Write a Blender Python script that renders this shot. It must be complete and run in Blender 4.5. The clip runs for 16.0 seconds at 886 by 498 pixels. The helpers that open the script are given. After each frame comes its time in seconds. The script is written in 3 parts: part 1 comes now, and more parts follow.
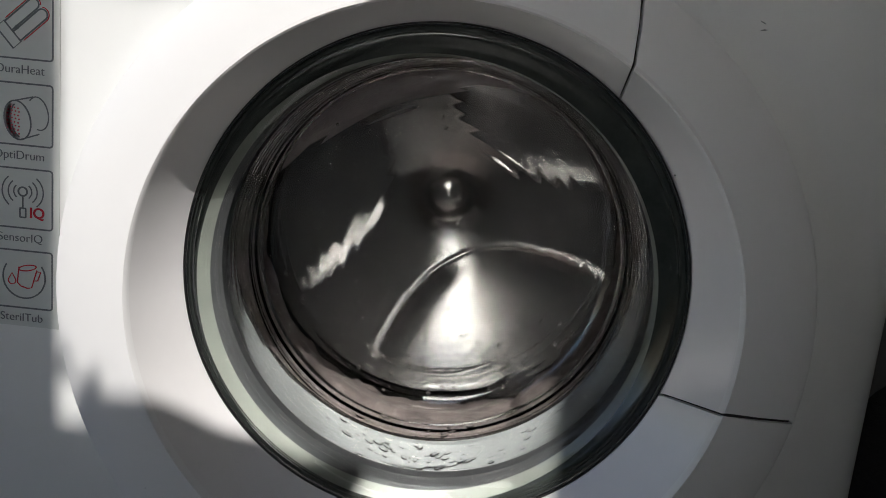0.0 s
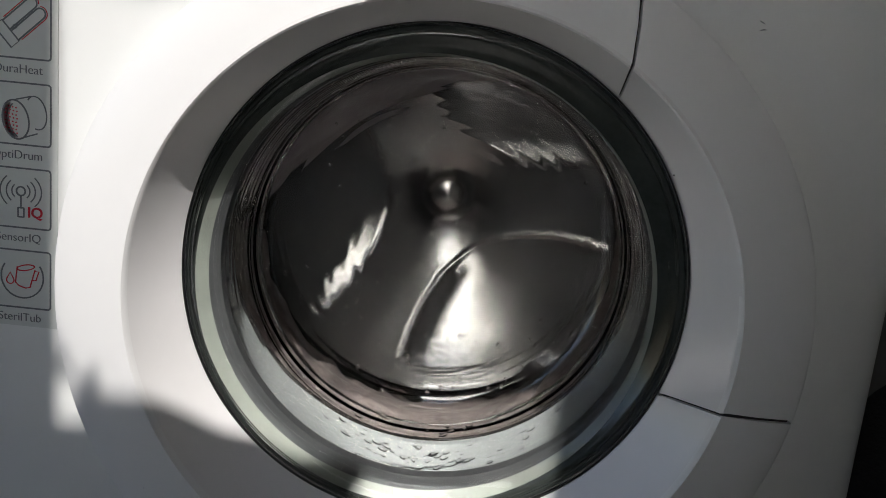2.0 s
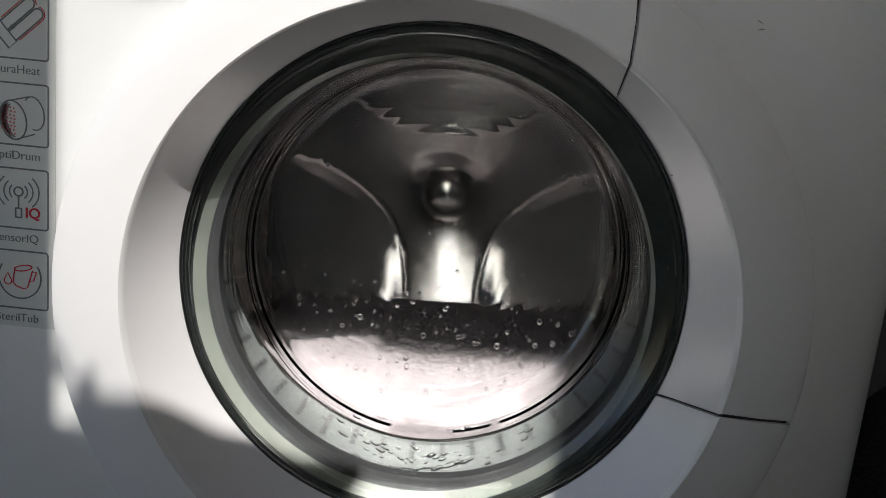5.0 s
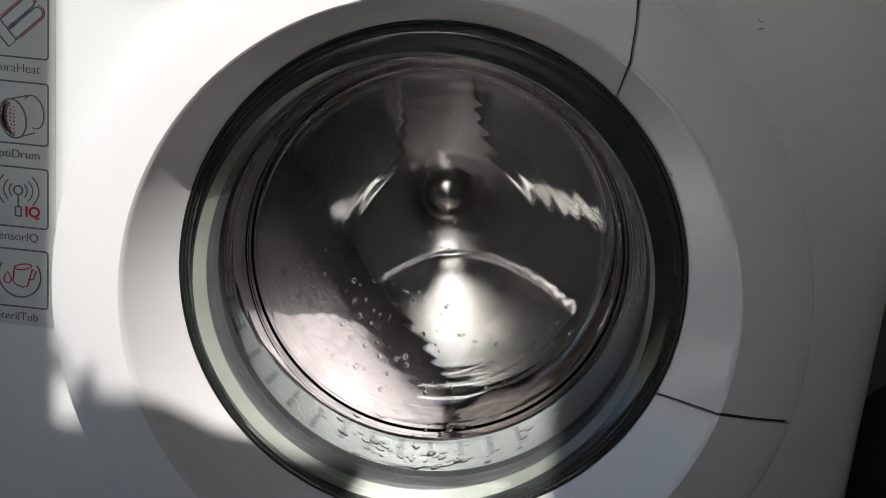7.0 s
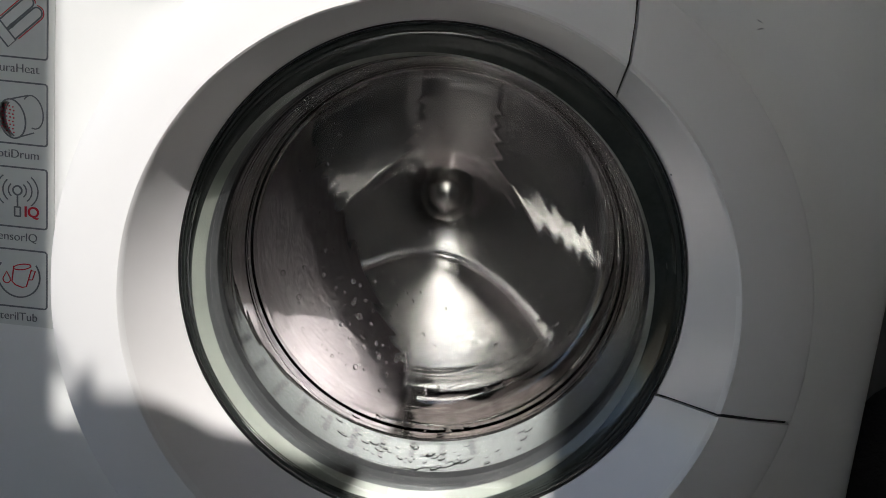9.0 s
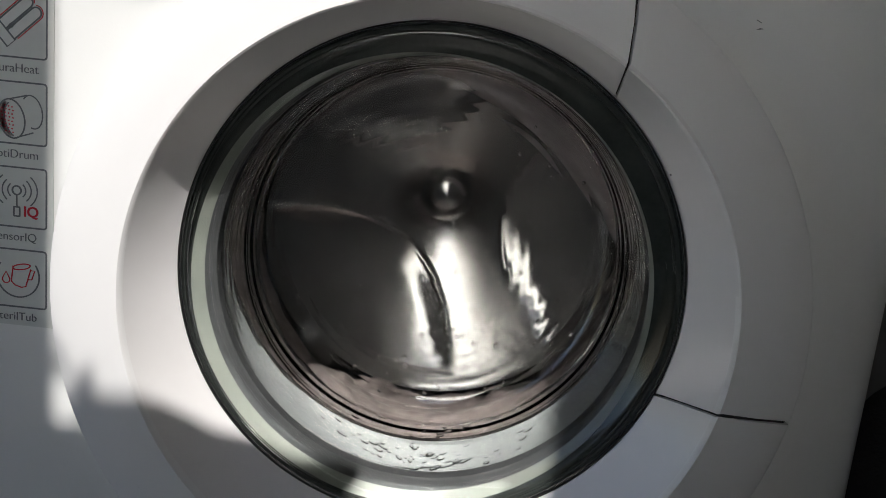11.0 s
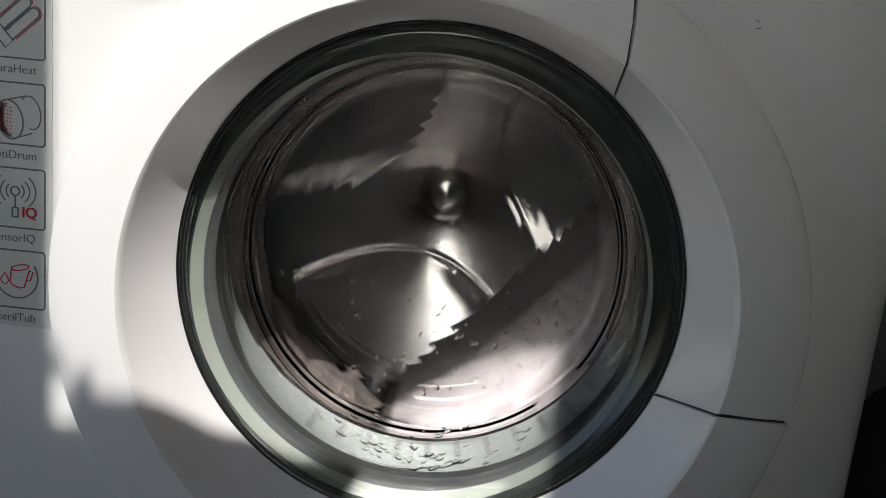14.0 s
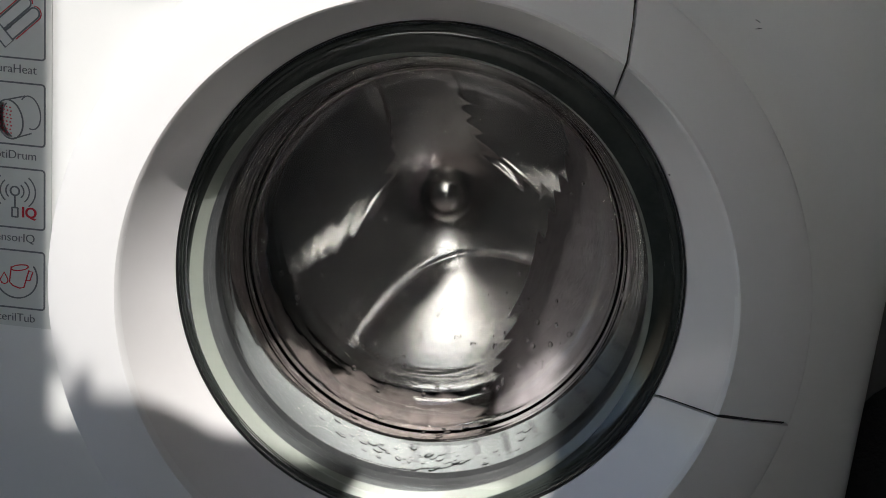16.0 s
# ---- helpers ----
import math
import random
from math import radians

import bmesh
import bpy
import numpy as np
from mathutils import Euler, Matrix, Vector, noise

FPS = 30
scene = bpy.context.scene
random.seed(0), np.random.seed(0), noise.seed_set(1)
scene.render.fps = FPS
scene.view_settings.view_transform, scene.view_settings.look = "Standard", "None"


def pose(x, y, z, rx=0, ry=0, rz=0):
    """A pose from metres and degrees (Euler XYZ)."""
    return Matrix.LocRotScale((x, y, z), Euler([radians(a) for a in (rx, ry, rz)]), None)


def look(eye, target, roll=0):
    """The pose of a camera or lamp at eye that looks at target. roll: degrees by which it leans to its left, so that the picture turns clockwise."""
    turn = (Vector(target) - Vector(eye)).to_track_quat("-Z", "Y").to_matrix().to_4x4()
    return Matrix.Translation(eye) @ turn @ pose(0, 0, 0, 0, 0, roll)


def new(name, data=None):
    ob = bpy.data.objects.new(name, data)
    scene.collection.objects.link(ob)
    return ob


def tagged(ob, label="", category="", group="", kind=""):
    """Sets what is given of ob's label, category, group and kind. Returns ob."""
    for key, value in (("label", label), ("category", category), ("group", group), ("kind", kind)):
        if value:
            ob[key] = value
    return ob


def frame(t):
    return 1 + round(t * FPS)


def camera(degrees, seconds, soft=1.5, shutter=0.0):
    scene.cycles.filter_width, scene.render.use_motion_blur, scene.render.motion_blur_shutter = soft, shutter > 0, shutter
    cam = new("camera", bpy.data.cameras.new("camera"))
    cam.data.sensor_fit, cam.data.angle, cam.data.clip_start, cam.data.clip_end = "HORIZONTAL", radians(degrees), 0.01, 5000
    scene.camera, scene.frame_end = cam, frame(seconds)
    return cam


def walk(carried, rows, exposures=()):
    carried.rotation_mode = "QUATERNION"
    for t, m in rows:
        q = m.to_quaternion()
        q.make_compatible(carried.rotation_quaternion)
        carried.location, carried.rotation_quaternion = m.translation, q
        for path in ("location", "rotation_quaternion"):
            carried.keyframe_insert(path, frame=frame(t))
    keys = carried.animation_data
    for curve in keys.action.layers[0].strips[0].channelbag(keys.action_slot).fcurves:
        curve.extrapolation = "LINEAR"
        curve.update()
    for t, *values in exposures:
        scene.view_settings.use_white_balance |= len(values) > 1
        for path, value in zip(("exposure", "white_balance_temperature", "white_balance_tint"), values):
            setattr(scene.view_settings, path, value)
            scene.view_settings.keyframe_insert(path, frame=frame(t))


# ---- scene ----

# ---------------------------------------------------------------- camera
cam = camera(60.0, 16.0, soft=0.7, shutter=0.022)


def cam_pose(x, y, z, yaw, pitch, roll):
    a, b = radians(yaw), radians(pitch)
    way = Vector((-math.sin(a) * math.cos(b), math.cos(a) * math.cos(b), math.sin(b)))
    return look((x, y, z), Vector((x, y, z)) + way, roll)


PATH = [
    (0, 0.0142, -0.5088, 0.5982, 1.20, -10.59, 5.61),
    (0.5, 0.0146, -0.5089, 0.5985, 1.12, -10.66, 5.59),
    (1, 0.0161, -0.5086, 0.5974, 1.30, -10.55, 5.57),
    (1.5, 0.0153, -0.5085, 0.5983, 1.14, -10.66, 5.57),
    (2, 0.0144, -0.5082, 0.5989, 1.13, -10.68, 5.65),
    (2.5, 0.0155, -0.5080, 0.5983, 1.09, -10.59, 5.58),
    (3, 0.0140, -0.5086, 0.5992, 1.02, -10.76, 5.69),
    (3.5, 0.0152, -0.5081, 0.5990, 1.15, -10.69, 5.66),
    (4, 0.0177, -0.5073, 0.5979, 1.32, -10.55, 5.56),
    (6.5, 0.0170, -0.5078, 0.5981, 1.23, -10.61, 5.67),
    (7, 0.0171, -0.5077, 0.5981, 1.23, -10.64, 5.66),
    (7.5, 0.0174, -0.5077, 0.5981, 1.20, -10.63, 5.67),
    (8, 0.0189, -0.5069, 0.5975, 1.29, -10.52, 5.63),
    (8.5, 0.0190, -0.5068, 0.5984, 1.26, -10.59, 5.56),
    (9, 0.0190, -0.5071, 0.5972, 1.38, -10.52, 5.66),
    (11.5, 0.0191, -0.5070, 0.5978, 1.34, -10.58, 5.68),
    (12, 0.0209, -0.5063, 0.5968, 1.44, -10.43, 5.62),
    (12.5, 0.0194, -0.5069, 0.5974, 1.32, -10.53, 5.68),
    (13, 0.0193, -0.5069, 0.5979, 1.36, -10.60, 5.67),
    (13.5, 0.0209, -0.5063, 0.5968, 1.44, -10.43, 5.62),
    (14, 0.0198, -0.5066, 0.5980, 1.34, -10.59, 5.60),
    (14.5, 0.0187, -0.5067, 0.5973, 1.28, -10.53, 5.68),
    (15, 0.0209, -0.5063, 0.5968, 1.44, -10.43, 5.62),
    (15.5, 0.0209, -0.5063, 0.5967, 1.44, -10.41, 5.62),
    (16, 0.0208, -0.5063, 0.5969, 1.43, -10.46, 5.61),
]
walk(cam, [(t, cam_pose(*p)) for t, *p in PATH],
     exposures=[(0, 0.40), (4, 0.42), (9, 0.46), (12, 0.5), (16, 0.5)])

# ---------------------------------------------------------------- light
SX, SZ = 0.0, 1.15      # how far the sunlight moves to the side and down for a metre ahead
SUN = Vector((SX, 1.0, -SZ)).normalized()      # the way the sunlight travels
world = bpy.data.worlds.new("world")
scene.world = world
world.use_nodes = True
wn = world.node_tree
sky = wn.nodes.new("ShaderNodeTexSky")
sky.sky_type = "NISHITA"
sky.sun_disc = False
sky.sun_elevation = math.asin(-SUN.z)
sky.sun_rotation = math.atan2(-SUN.x, -SUN.y)
wn.links.new(sky.outputs[0], wn.nodes["Background"].inputs[0])
wn.nodes["Background"].inputs[1].default_value = 0.11

LEAN = .09      # how far the upper curtain's edge leans to the side for a metre up
sun = new("sun", bpy.data.lights.new("sun", "SUN"))
sun.data.energy = 3.4
sun.data.angle = radians(0.5)
sun.data.color = (1.0, 0.957, 0.915)
sun.matrix_world = look(Vector((0, 0, 0.48)) - 6 * SUN, (0, 0, 0.48))


# ---------------------------------------------------------------- materials
def material(name, color, rough=0.5, metal=0.0, var=0.08, scale=30.0, bump=0.0, bump_scale=200.0, coat=0.0, stretch=(1, 1, 1), fleck=None):
    m = bpy.data.materials.new(name)
    m.use_nodes = True
    nt = m.node_tree
    b = nt.nodes["Principled BSDF"]
    b.inputs["Roughness"].default_value = rough
    b.inputs["Metallic"].default_value = metal
    b.inputs["Coat Weight"].default_value = coat
    b.inputs["Coat Roughness"].default_value = 0.08
    tc = nt.nodes.new("ShaderNodeTexCoord")
    mp = nt.nodes.new("ShaderNodeMapping")
    mp.inputs["Scale"].default_value = stretch
    nt.links.new(tc.outputs["Object"], mp.inputs[0])
    n1 = nt.nodes.new("ShaderNodeTexNoise")
    n1.inputs["Scale"].default_value = scale
    n1.inputs["Detail"].default_value = 6
    nt.links.new(mp.outputs[0], n1.inputs[0])
    n2 = nt.nodes.new("ShaderNodeTexNoise")
    n2.inputs["Scale"].default_value = scale * 9
    n2.inputs["Detail"].default_value = 3
    nt.links.new(mp.outputs[0], n2.inputs[0])
    mx = nt.nodes.new("ShaderNodeMath")
    mx.operation = "MULTIPLY_ADD"
    nt.links.new(n2.outputs[0], mx.inputs[0])
    mx.inputs[1].default_value = 0.4
    nt.links.new(n1.outputs[0], mx.inputs[2])
    rp = nt.nodes.new("ShaderNodeMapRange")
    rp.inputs[1].default_value, rp.inputs[2].default_value = 0.45, 0.95
    rp.inputs[3].default_value, rp.inputs[4].default_value = 0.0, 1.0
    nt.links.new(mx.outputs[0], rp.inputs[0])
    mix = nt.nodes.new("ShaderNodeMix")
    mix.data_type = "RGBA"
    low = fleck if fleck else [c * (1 - var) for c in color]
    mix.inputs[6].default_value = (*low, 1)
    mix.inputs[7].default_value = (*[min(1, c * (1 + var * 0.5)) for c in color], 1)
    nt.links.new(rp.outputs[0], mix.inputs[0])
    nt.links.new(mix.outputs[2], b.inputs["Base Color"])
    rr = nt.nodes.new("ShaderNodeMapRange")
    rr.inputs[3].default_value, rr.inputs[4].default_value = rough * 0.85, min(1, rough * 1.2)
    nt.links.new(n1.outputs[0], rr.inputs[0])
    nt.links.new(rr.outputs[0], b.inputs["Roughness"])
    if bump:
        n3 = nt.nodes.new("ShaderNodeTexNoise")
        n3.inputs["Scale"].default_value = bump_scale
        n3.inputs["Detail"].default_value = 4
        nt.links.new(mp.outputs[0], n3.inputs[0])
        bp = nt.nodes.new("ShaderNodeBump")
        bp.inputs["Strength"].default_value = bump
        bp.inputs["Distance"].default_value = 0.002
        nt.links.new(n3.outputs[0], bp.inputs["Height"])
        nt.links.new(bp.outputs[0], b.inputs["Normal"])
    return m


WHITE = material("white_plastic", (0.80, 0.80, 0.80), 0.32, var=0.02, scale=8, coat=0.15)
ENAMEL = material("white_enamel", (0.78, 0.79, 0.78), 0.30, var=0.03, scale=6, coat=0.3, bump=0.03, bump_scale=500)
INNER = material("glossy_inner_ring", (0.82, 0.81, 0.81), 0.10, var=0.03, scale=10, coat=0.6)
DARK = material("dark_gap", (0.02, 0.02, 0.02), 0.6)
CHROME = material("rim_metal", (0.55, 0.55, 0.55), 0.18, metal=1.0)
# near black, in place of the shade on the funnel's top and right
EDGE_SHADE = material("edge_shade_black", (0.036, 0.042, 0.039), 0.2, var=0.3, scale=30)
LIP = material("dark_lip", (0.055, 0.058, 0.06), 0.3, var=0.2, scale=30)
FRAME = material("grey_green_plastic", (0.19, 0.205, 0.182), 0.35, var=0.12, scale=40, bump=0.1, bump_scale=300)
RUBBER = material("grey_rubber", (0.135, 0.14, 0.147), 0.45, var=0.15, scale=25, bump=0.12, bump_scale=120)
MATTE = material("matte_grey", (0.135, 0.145, 0.145), 0.4, var=0.12, scale=30, bump=0.08, bump_scale=150)
STEEL = material("drum_steel", (0.42, 0.40, 0.39), 0.2, metal=1.0, var=0.25, scale=14, bump=0.08, bump_scale=60)
SPUN = material("spun_steel", (0.47, 0.445, 0.435), 0.20, metal=1.0, var=0.25, scale=10, bump=0.05, bump_scale=40)


def spin_grain(m, amount):
    nt = m.node_tree
    b = nt.nodes["Principled BSDF"]
    tg = nt.nodes.new("ShaderNodeTangent")
    tg.direction_type, tg.axis = "RADIAL", "Y"
    nt.links.new(tg.outputs[0], b.inputs["Tangent"])
    b.inputs["Anisotropic"].default_value = amount
    b.inputs["Anisotropic Rotation"].default_value = 0.25


spin_grain(SPUN, 0.86)
LIGHT_CLOTH = material("pinkish_towel", (0.37, 0.335, 0.348), 0.9, var=0.25, scale=35, bump=0.9, bump_scale=260)
DARK_CLOTH = material("grey_brown_towel", (0.11, 0.09, 0.085), 0.95, var=0.5, scale=60, bump=1.0, bump_scale=320)
STICKER = material("sticker_film", (0.62, 0.64, 0.62), 0.35, var=0.05, scale=20)
DUST = material("dust", (0.42, 0.40, 0.37), 0.8)
INK = material("grey_ink", (0.14, 0.147, 0.16), 0.5)
RED = material("red_ink", (0.55, 0.012, 0.03), 0.5)
PINK = material("pink_ink", (0.60, 0.53, 0.53), 0.5)
DOTS = material("red_dots", (0.62, 0.09, 0.12), 0.5)
# white reflector wall on the left; the other walls grey to bounce less
FILL_PLASTER = material("fill_plaster", (0.75, 0.75, 0.75), 0.9, var=0.06, scale=5, bump=0.2, bump_scale=80)
LOW_BOUNCE_PLASTER = material("plaster", (0.20, 0.20, 0.20), 0.9, var=0.08, scale=5, bump=0.2, bump_scale=80)
# unseen floor, kept dark to bounce little light upwards
TILE = material("floor_tile", (0.10, 0.095, 0.09), 0.4, var=0.2, scale=8)
LEAF = material("leaf", (0.06, 0.12, 0.03), 0.5, var=0.4, scale=60)
CLAY = material("clay_pot", (0.40, 0.17, 0.09), 0.8, var=0.2, scale=30)
# near black: the shade beside the machine is put into the wall's colour
SHADE_WALL = material("near_black_shade", (0.035, 0.034, 0.03), 0.5, var=0.3, scale=12)
BLOCKER_CLOTH = material("blocker_cloth", (0.10, 0.10, 0.11), 0.9, var=0.1, scale=30, bump=0.3, bump_scale=400)
BLACK_CLOTH = material("black_cloth", (0.02, 0.021, 0.024), 0.9, var=0.4, scale=40, bump=0.8, bump_scale=200)


def glass_material(name, tint=(0.97, 0.99, 0.98), rough=0.0, ior=1.5):
    m = bpy.data.materials.new(name)
    m.use_nodes = True
    b = m.node_tree.nodes["Principled BSDF"]
    b.inputs["Base Color"].default_value = (*tint, 1)
    b.inputs["Roughness"].default_value = rough
    b.inputs["IOR"].default_value = ior
    b.inputs["Transmission Weight"].default_value = 1.0
    return m


# self-lit surface, added to give the drum's back plate a bright reflection
GLOW_WALL = material("glowing_panel", (0.8, 0.78, 0.75), 0.9, var=0.1, scale=6)
glow = GLOW_WALL.node_tree.nodes["Principled BSDF"].inputs
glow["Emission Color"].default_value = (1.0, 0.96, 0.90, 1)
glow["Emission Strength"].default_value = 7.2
GLASS = glass_material("door_glass")
WATER = glass_material("water", (1, 1, 1), 0.0, 1.33)


# ---------------------------------------------------------------- mesh helpers
def finish(name, bm, mat, parent=None, label="", smooth=True, sharp=35):
    bmesh.ops.recalc_face_normals(bm, faces=bm.faces)
    me = bpy.data.meshes.new(name)
    if smooth:
        for f in bm.faces:
            f.smooth = True
        for e in bm.edges:
            if len(e.link_faces) == 2 and e.calc_face_angle(0) > radians(sharp):
                e.smooth = False
    bm.to_mesh(me)
    bm.free()
    me.materials.append(mat)
    ob = new(name, me)
    if parent:
        ob.parent = parent
    if label:
        tagged(ob, label=label)
    return ob


part = finish


def empty(name, at=(0, 0, 0)):
    ob = new(name)
    ob.location = at
    return ob


def box(bm, x0, x1, y0, y1, z0, z1, bevel=0.0):
    r = bmesh.ops.create_cube(bm, size=1, matrix=Matrix.Translation(((x0 + x1) / 2, (y0 + y1) / 2, (z0 + z1) / 2)) @ Matrix.Diagonal((x1 - x0, y1 - y0, z1 - z0, 1)))
    if bevel:
        es = list({e for v in r["verts"] for e in v.link_edges})
        bmesh.ops.bevel(bm, geom=es, offset=bevel, segments=2, profile=0.5, affect="EDGES")
    return bm


def loft(rings, steps=144, closed_profile=False):
    """Circles (radius, y, centre z[, start, end]) joined into one skin; with start and end in degrees it is an open arc with end caps."""
    bm = bmesh.new()
    rows = []
    for ring in rings:
        r, y, cz = ring[:3]
        row = []
        if len(ring) > 3:
            s, e = ring[3:5]
            for k in range(steps + 1):
                w = radians(s + (e - s) * k / steps)
                row.append(bm.verts.new((r * math.cos(w), y, cz + r * math.sin(w))))
        else:
            for k in range(steps):
                w = 2 * math.pi * k / steps
                row.append(bm.verts.new((r * math.cos(w), y, cz + r * math.sin(w))))
        rows.append(row)
    arc = len(rings[0]) > 3
    n = len(rows)
    pairs = [(i, (i + 1) % n) for i in range(n if closed_profile else n - 1)]
    m = len(rows[0])
    for i, j in pairs:
        for k in range(m - 1 if arc else m):
            q = (k + 1) % m
            bm.faces.new((rows[i][k], rows[i][q], rows[j][q], rows[j][k]))
    if arc and closed_profile:
        bm.faces.new([row[0] for row in rows])
        bm.faces.new([row[-1] for row in reversed(rows)])
    return bm


def loft_off(rings, steps=160):
    """Circles (radius, y, centre x, height over the glass centre) joined into one skin."""
    bm = bmesh.new()
    rows = [[bm.verts.new((cx + r * math.cos(2 * math.pi * k / steps), y, RC + dz + r * math.sin(2 * math.pi * k / steps))) for k in range(steps)] for r, y, cx, dz in rings]
    for a, b in zip(rows, rows[1:]):
        for k in range(steps):
            q = (k + 1) % steps
            bm.faces.new((a[k], a[q], b[q], b[k]))
    return bm


# ---------------------------------------------------------------- the room
def build_room():
    x0, x1, y0, y1, top = -0.72, 0.95, -1.2, 0.70, 2.45
    bm = bmesh.new()
    box(bm, x0 - .1, x1 + .1, y0 - .1, y1 + .1, -0.1, 0.0)
    tagged(part("floor", bm, TILE, smooth=False), "dark tiled laundry room floor", "floor", kind="structure")
    bm = bmesh.new()
    box(bm, x0 - .1, x1 + .1, y0 - .1, y1 + .1, top, top + .1)
    tagged(part("ceiling", bm, LOW_BOUNCE_PLASTER, smooth=False), "plain grey plaster ceiling", "ceiling", kind="structure")
    # side wall with a tall unseen window, added for light from the left
    bm = bmesh.new()
    box(bm, x0 - .1, x0, y0 - .1, -.72, 0, top)
    box(bm, x0 - .1, x0, -.08, y1, 0, top)
    box(bm, x0 - .1, x0, -.72, -.08, 0, .06)
    box(bm, x0 - .1, x0, -.72, -.08, 1.35, top)
    tagged(part("wall_west", bm, FILL_PLASTER, smooth=False), "plain plaster wall around a tall window, white to bounce fill light", "wall", kind="structure")
    side = tagged(empty("window_2", (x0 - .05, 0, 0)), "tall white framed side window, unseen, added for light from the left", "window", kind="structure")
    for nm, b in (("frame_post", (-.03, .03, -.72, -.68, .06, 1.35)), ("frame_post", (-.03, .03, -.12, -.08, .06, 1.35)),
                  ("frame_rail", (-.03, .03, -.68, -.12, .06, .10)), ("frame_rail", (-.03, .03, -.68, -.12, 1.31, 1.35))):
        bm = bmesh.new()
        box(bm, *b, bevel=.004)
        part(nm, bm, WHITE, side)
    for nm, b in (("wall_east", (x1, x1 + .1, y0, y1)), ("wall_north", (x0 - .1, x1 + .1, y1, y1 + .1))):
        bm = bmesh.new()
        box(bm, *b, 0, top)
        tagged(part(nm, bm, SHADE_WALL if nm == "wall_east" else LOW_BOUNCE_PLASTER, smooth=False), "wall coloured near black in place of the shade beside the machine" if nm == "wall_east" else "plain grey plaster wall", "wall", kind="structure")
    # the wall with two windows, one above the other
    wx0, wx1, wz0, wz1 = -.321 - SX * 1.2, 0.7, .164 + SZ * 1.2, .82 + SZ * 1.2
    lz0, lz1, lx0, lx1 = .58, 1.23, -.235, -.02
    bm = bmesh.new()
    box(bm, x0 - .1, wx0, y0 - .1, y0, 0, top)
    box(bm, wx1, x1 + .1, y0 - .1, y0, 0, top)
    for xa, za, zb in ((wx0, 0, lz0), (wx0, lz1, wz0), (wx0, wz1, top)):
        box(bm, xa, wx1, y0 - .1, y0, za, zb)
    box(bm, wx0, lx0, y0 - .1, y0, lz0, lz1)
    box(bm, lx1, wx1, y0 - .1, y0, lz0, lz1)
    tagged(part("wall_south", bm, LOW_BOUNCE_PLASTER, smooth=False), "plain plaster wall around two windows, grey to cut bounced light", "wall", kind="structure")
    win = tagged(empty("window_1", (0, y0, 0)), "white framed upper window that lets in sunlight", "window", kind="structure")
    # unseen bars, set where the sun patch needs its left and top edges
    for nm, b in (("mullion", (wx0, -.259 - SX * 1.2, -.03, .0, wz0, wz1)), ("transom", (-.259 - SX * 1.2, wx1, -.012, -.002, .664 + SZ * 1.2, .716 + SZ * 1.2)),
                  ("window_sill", (wx0, wx1, -.04, .06, wz0 - .02, wz0 + .006))):
        bm = bmesh.new()
        box(bm, *b, bevel=0.004)
        part(nm, bm, WHITE, win)
    # unseen slit, placed so that the panel's glow shows below the drum's hub
    low = tagged(empty("glow_opening", (0, y0, 0)), "unseen white framed slit, added to let the panel's glow reach the drum", "window", kind="structure")
    for nm, b in (("mullion", (lx0, lx0 + .03, -.03, .0, lz0, lz1)), ("window_sill", (lx0, lx1, -.04, .05, lz0 - .02, lz0 + .006))):
        bm = bmesh.new()
        box(bm, *b, bevel=0.004)
        part(nm, bm, WHITE, low)
    # unseen blind, added to block light through the upper panes
    bm = bmesh.new()
    box(bm, -.27 - SX * 1.2, wx1, y0 - .018, y0 - .014, .70 + SZ * 1.2, wz1)
    bmesh.ops.create_cone(bm, cap_ends=True, segments=20, radius1=.022, radius2=.022, depth=wx1 + .25 + SX * 1.2, matrix=Matrix.Translation(((wx1 - .25 - SX * 1.2) / 2, y0 - .05, wz1 - .03)) @ pose(0, 0, 0, 0, 90, 0))
    tagged(part("light_blocker", bm, BLOCKER_CLOTH), "unseen dark blind, added over the upper panes to hold back light", "blind")
    # unseen panel whose glow makes the bright streak on the back plate
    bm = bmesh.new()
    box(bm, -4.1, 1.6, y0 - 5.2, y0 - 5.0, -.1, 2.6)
    tagged(part("backdrop", bm, GLOW_WALL, smooth=False), "unseen glowing panel outside the lower opening, added to light the drum's back plate", "backdrop", kind="structure")
    # second unseen blind, added to keep sun off the ring's top right
    bm = bmesh.new()
    box(bm, -.055 - SX * 1.2, wx1, y0 - .026, y0 - .022, .612 + SZ * 1.2, wz1 - .06)
    box(bm, -.055 - SX * 1.2, wx1, y0 - .028, y0 - .020, .608 + SZ * 1.2, .622 + SZ * 1.2, bevel=.002)
    tagged(part("light_blocker", bm, BLOCKER_CLOTH), "unseen dark blind with a bottom bar, added to shade the ring's top right", "blind")
    # unseen curtain, added to end the sun patch; its free edge hangs askew to fit
    ex, za, zb = .050 - SX * 1.2, wz0 + .01, wz1 - .02
    bm = bmesh.new()
    n = 160
    prev = None
    for k in range(n + 1):
        x = ex + (wx1 - .05 - ex) * k / n
        y = y0 + .012 + .012 * math.sin(k * 0.55) if k else y0 + .01
        v = (bm.verts.new((x + .034 * (1 - k / n), y, za)), bm.verts.new((x + (.034 + LEAN * (zb - za)) * (1 - k / n), y, zb)))
        if prev:
            bm.faces.new((prev[0], v[0], v[1], prev[1]))
        prev = v
    bmesh.ops.solidify(bm, geom=bm.faces[:], thickness=0.002)
    tagged(part("curtain", bm, BLOCKER_CLOTH), "unseen dark folded curtain, added to cut off the sunlight on the right", "curtain")
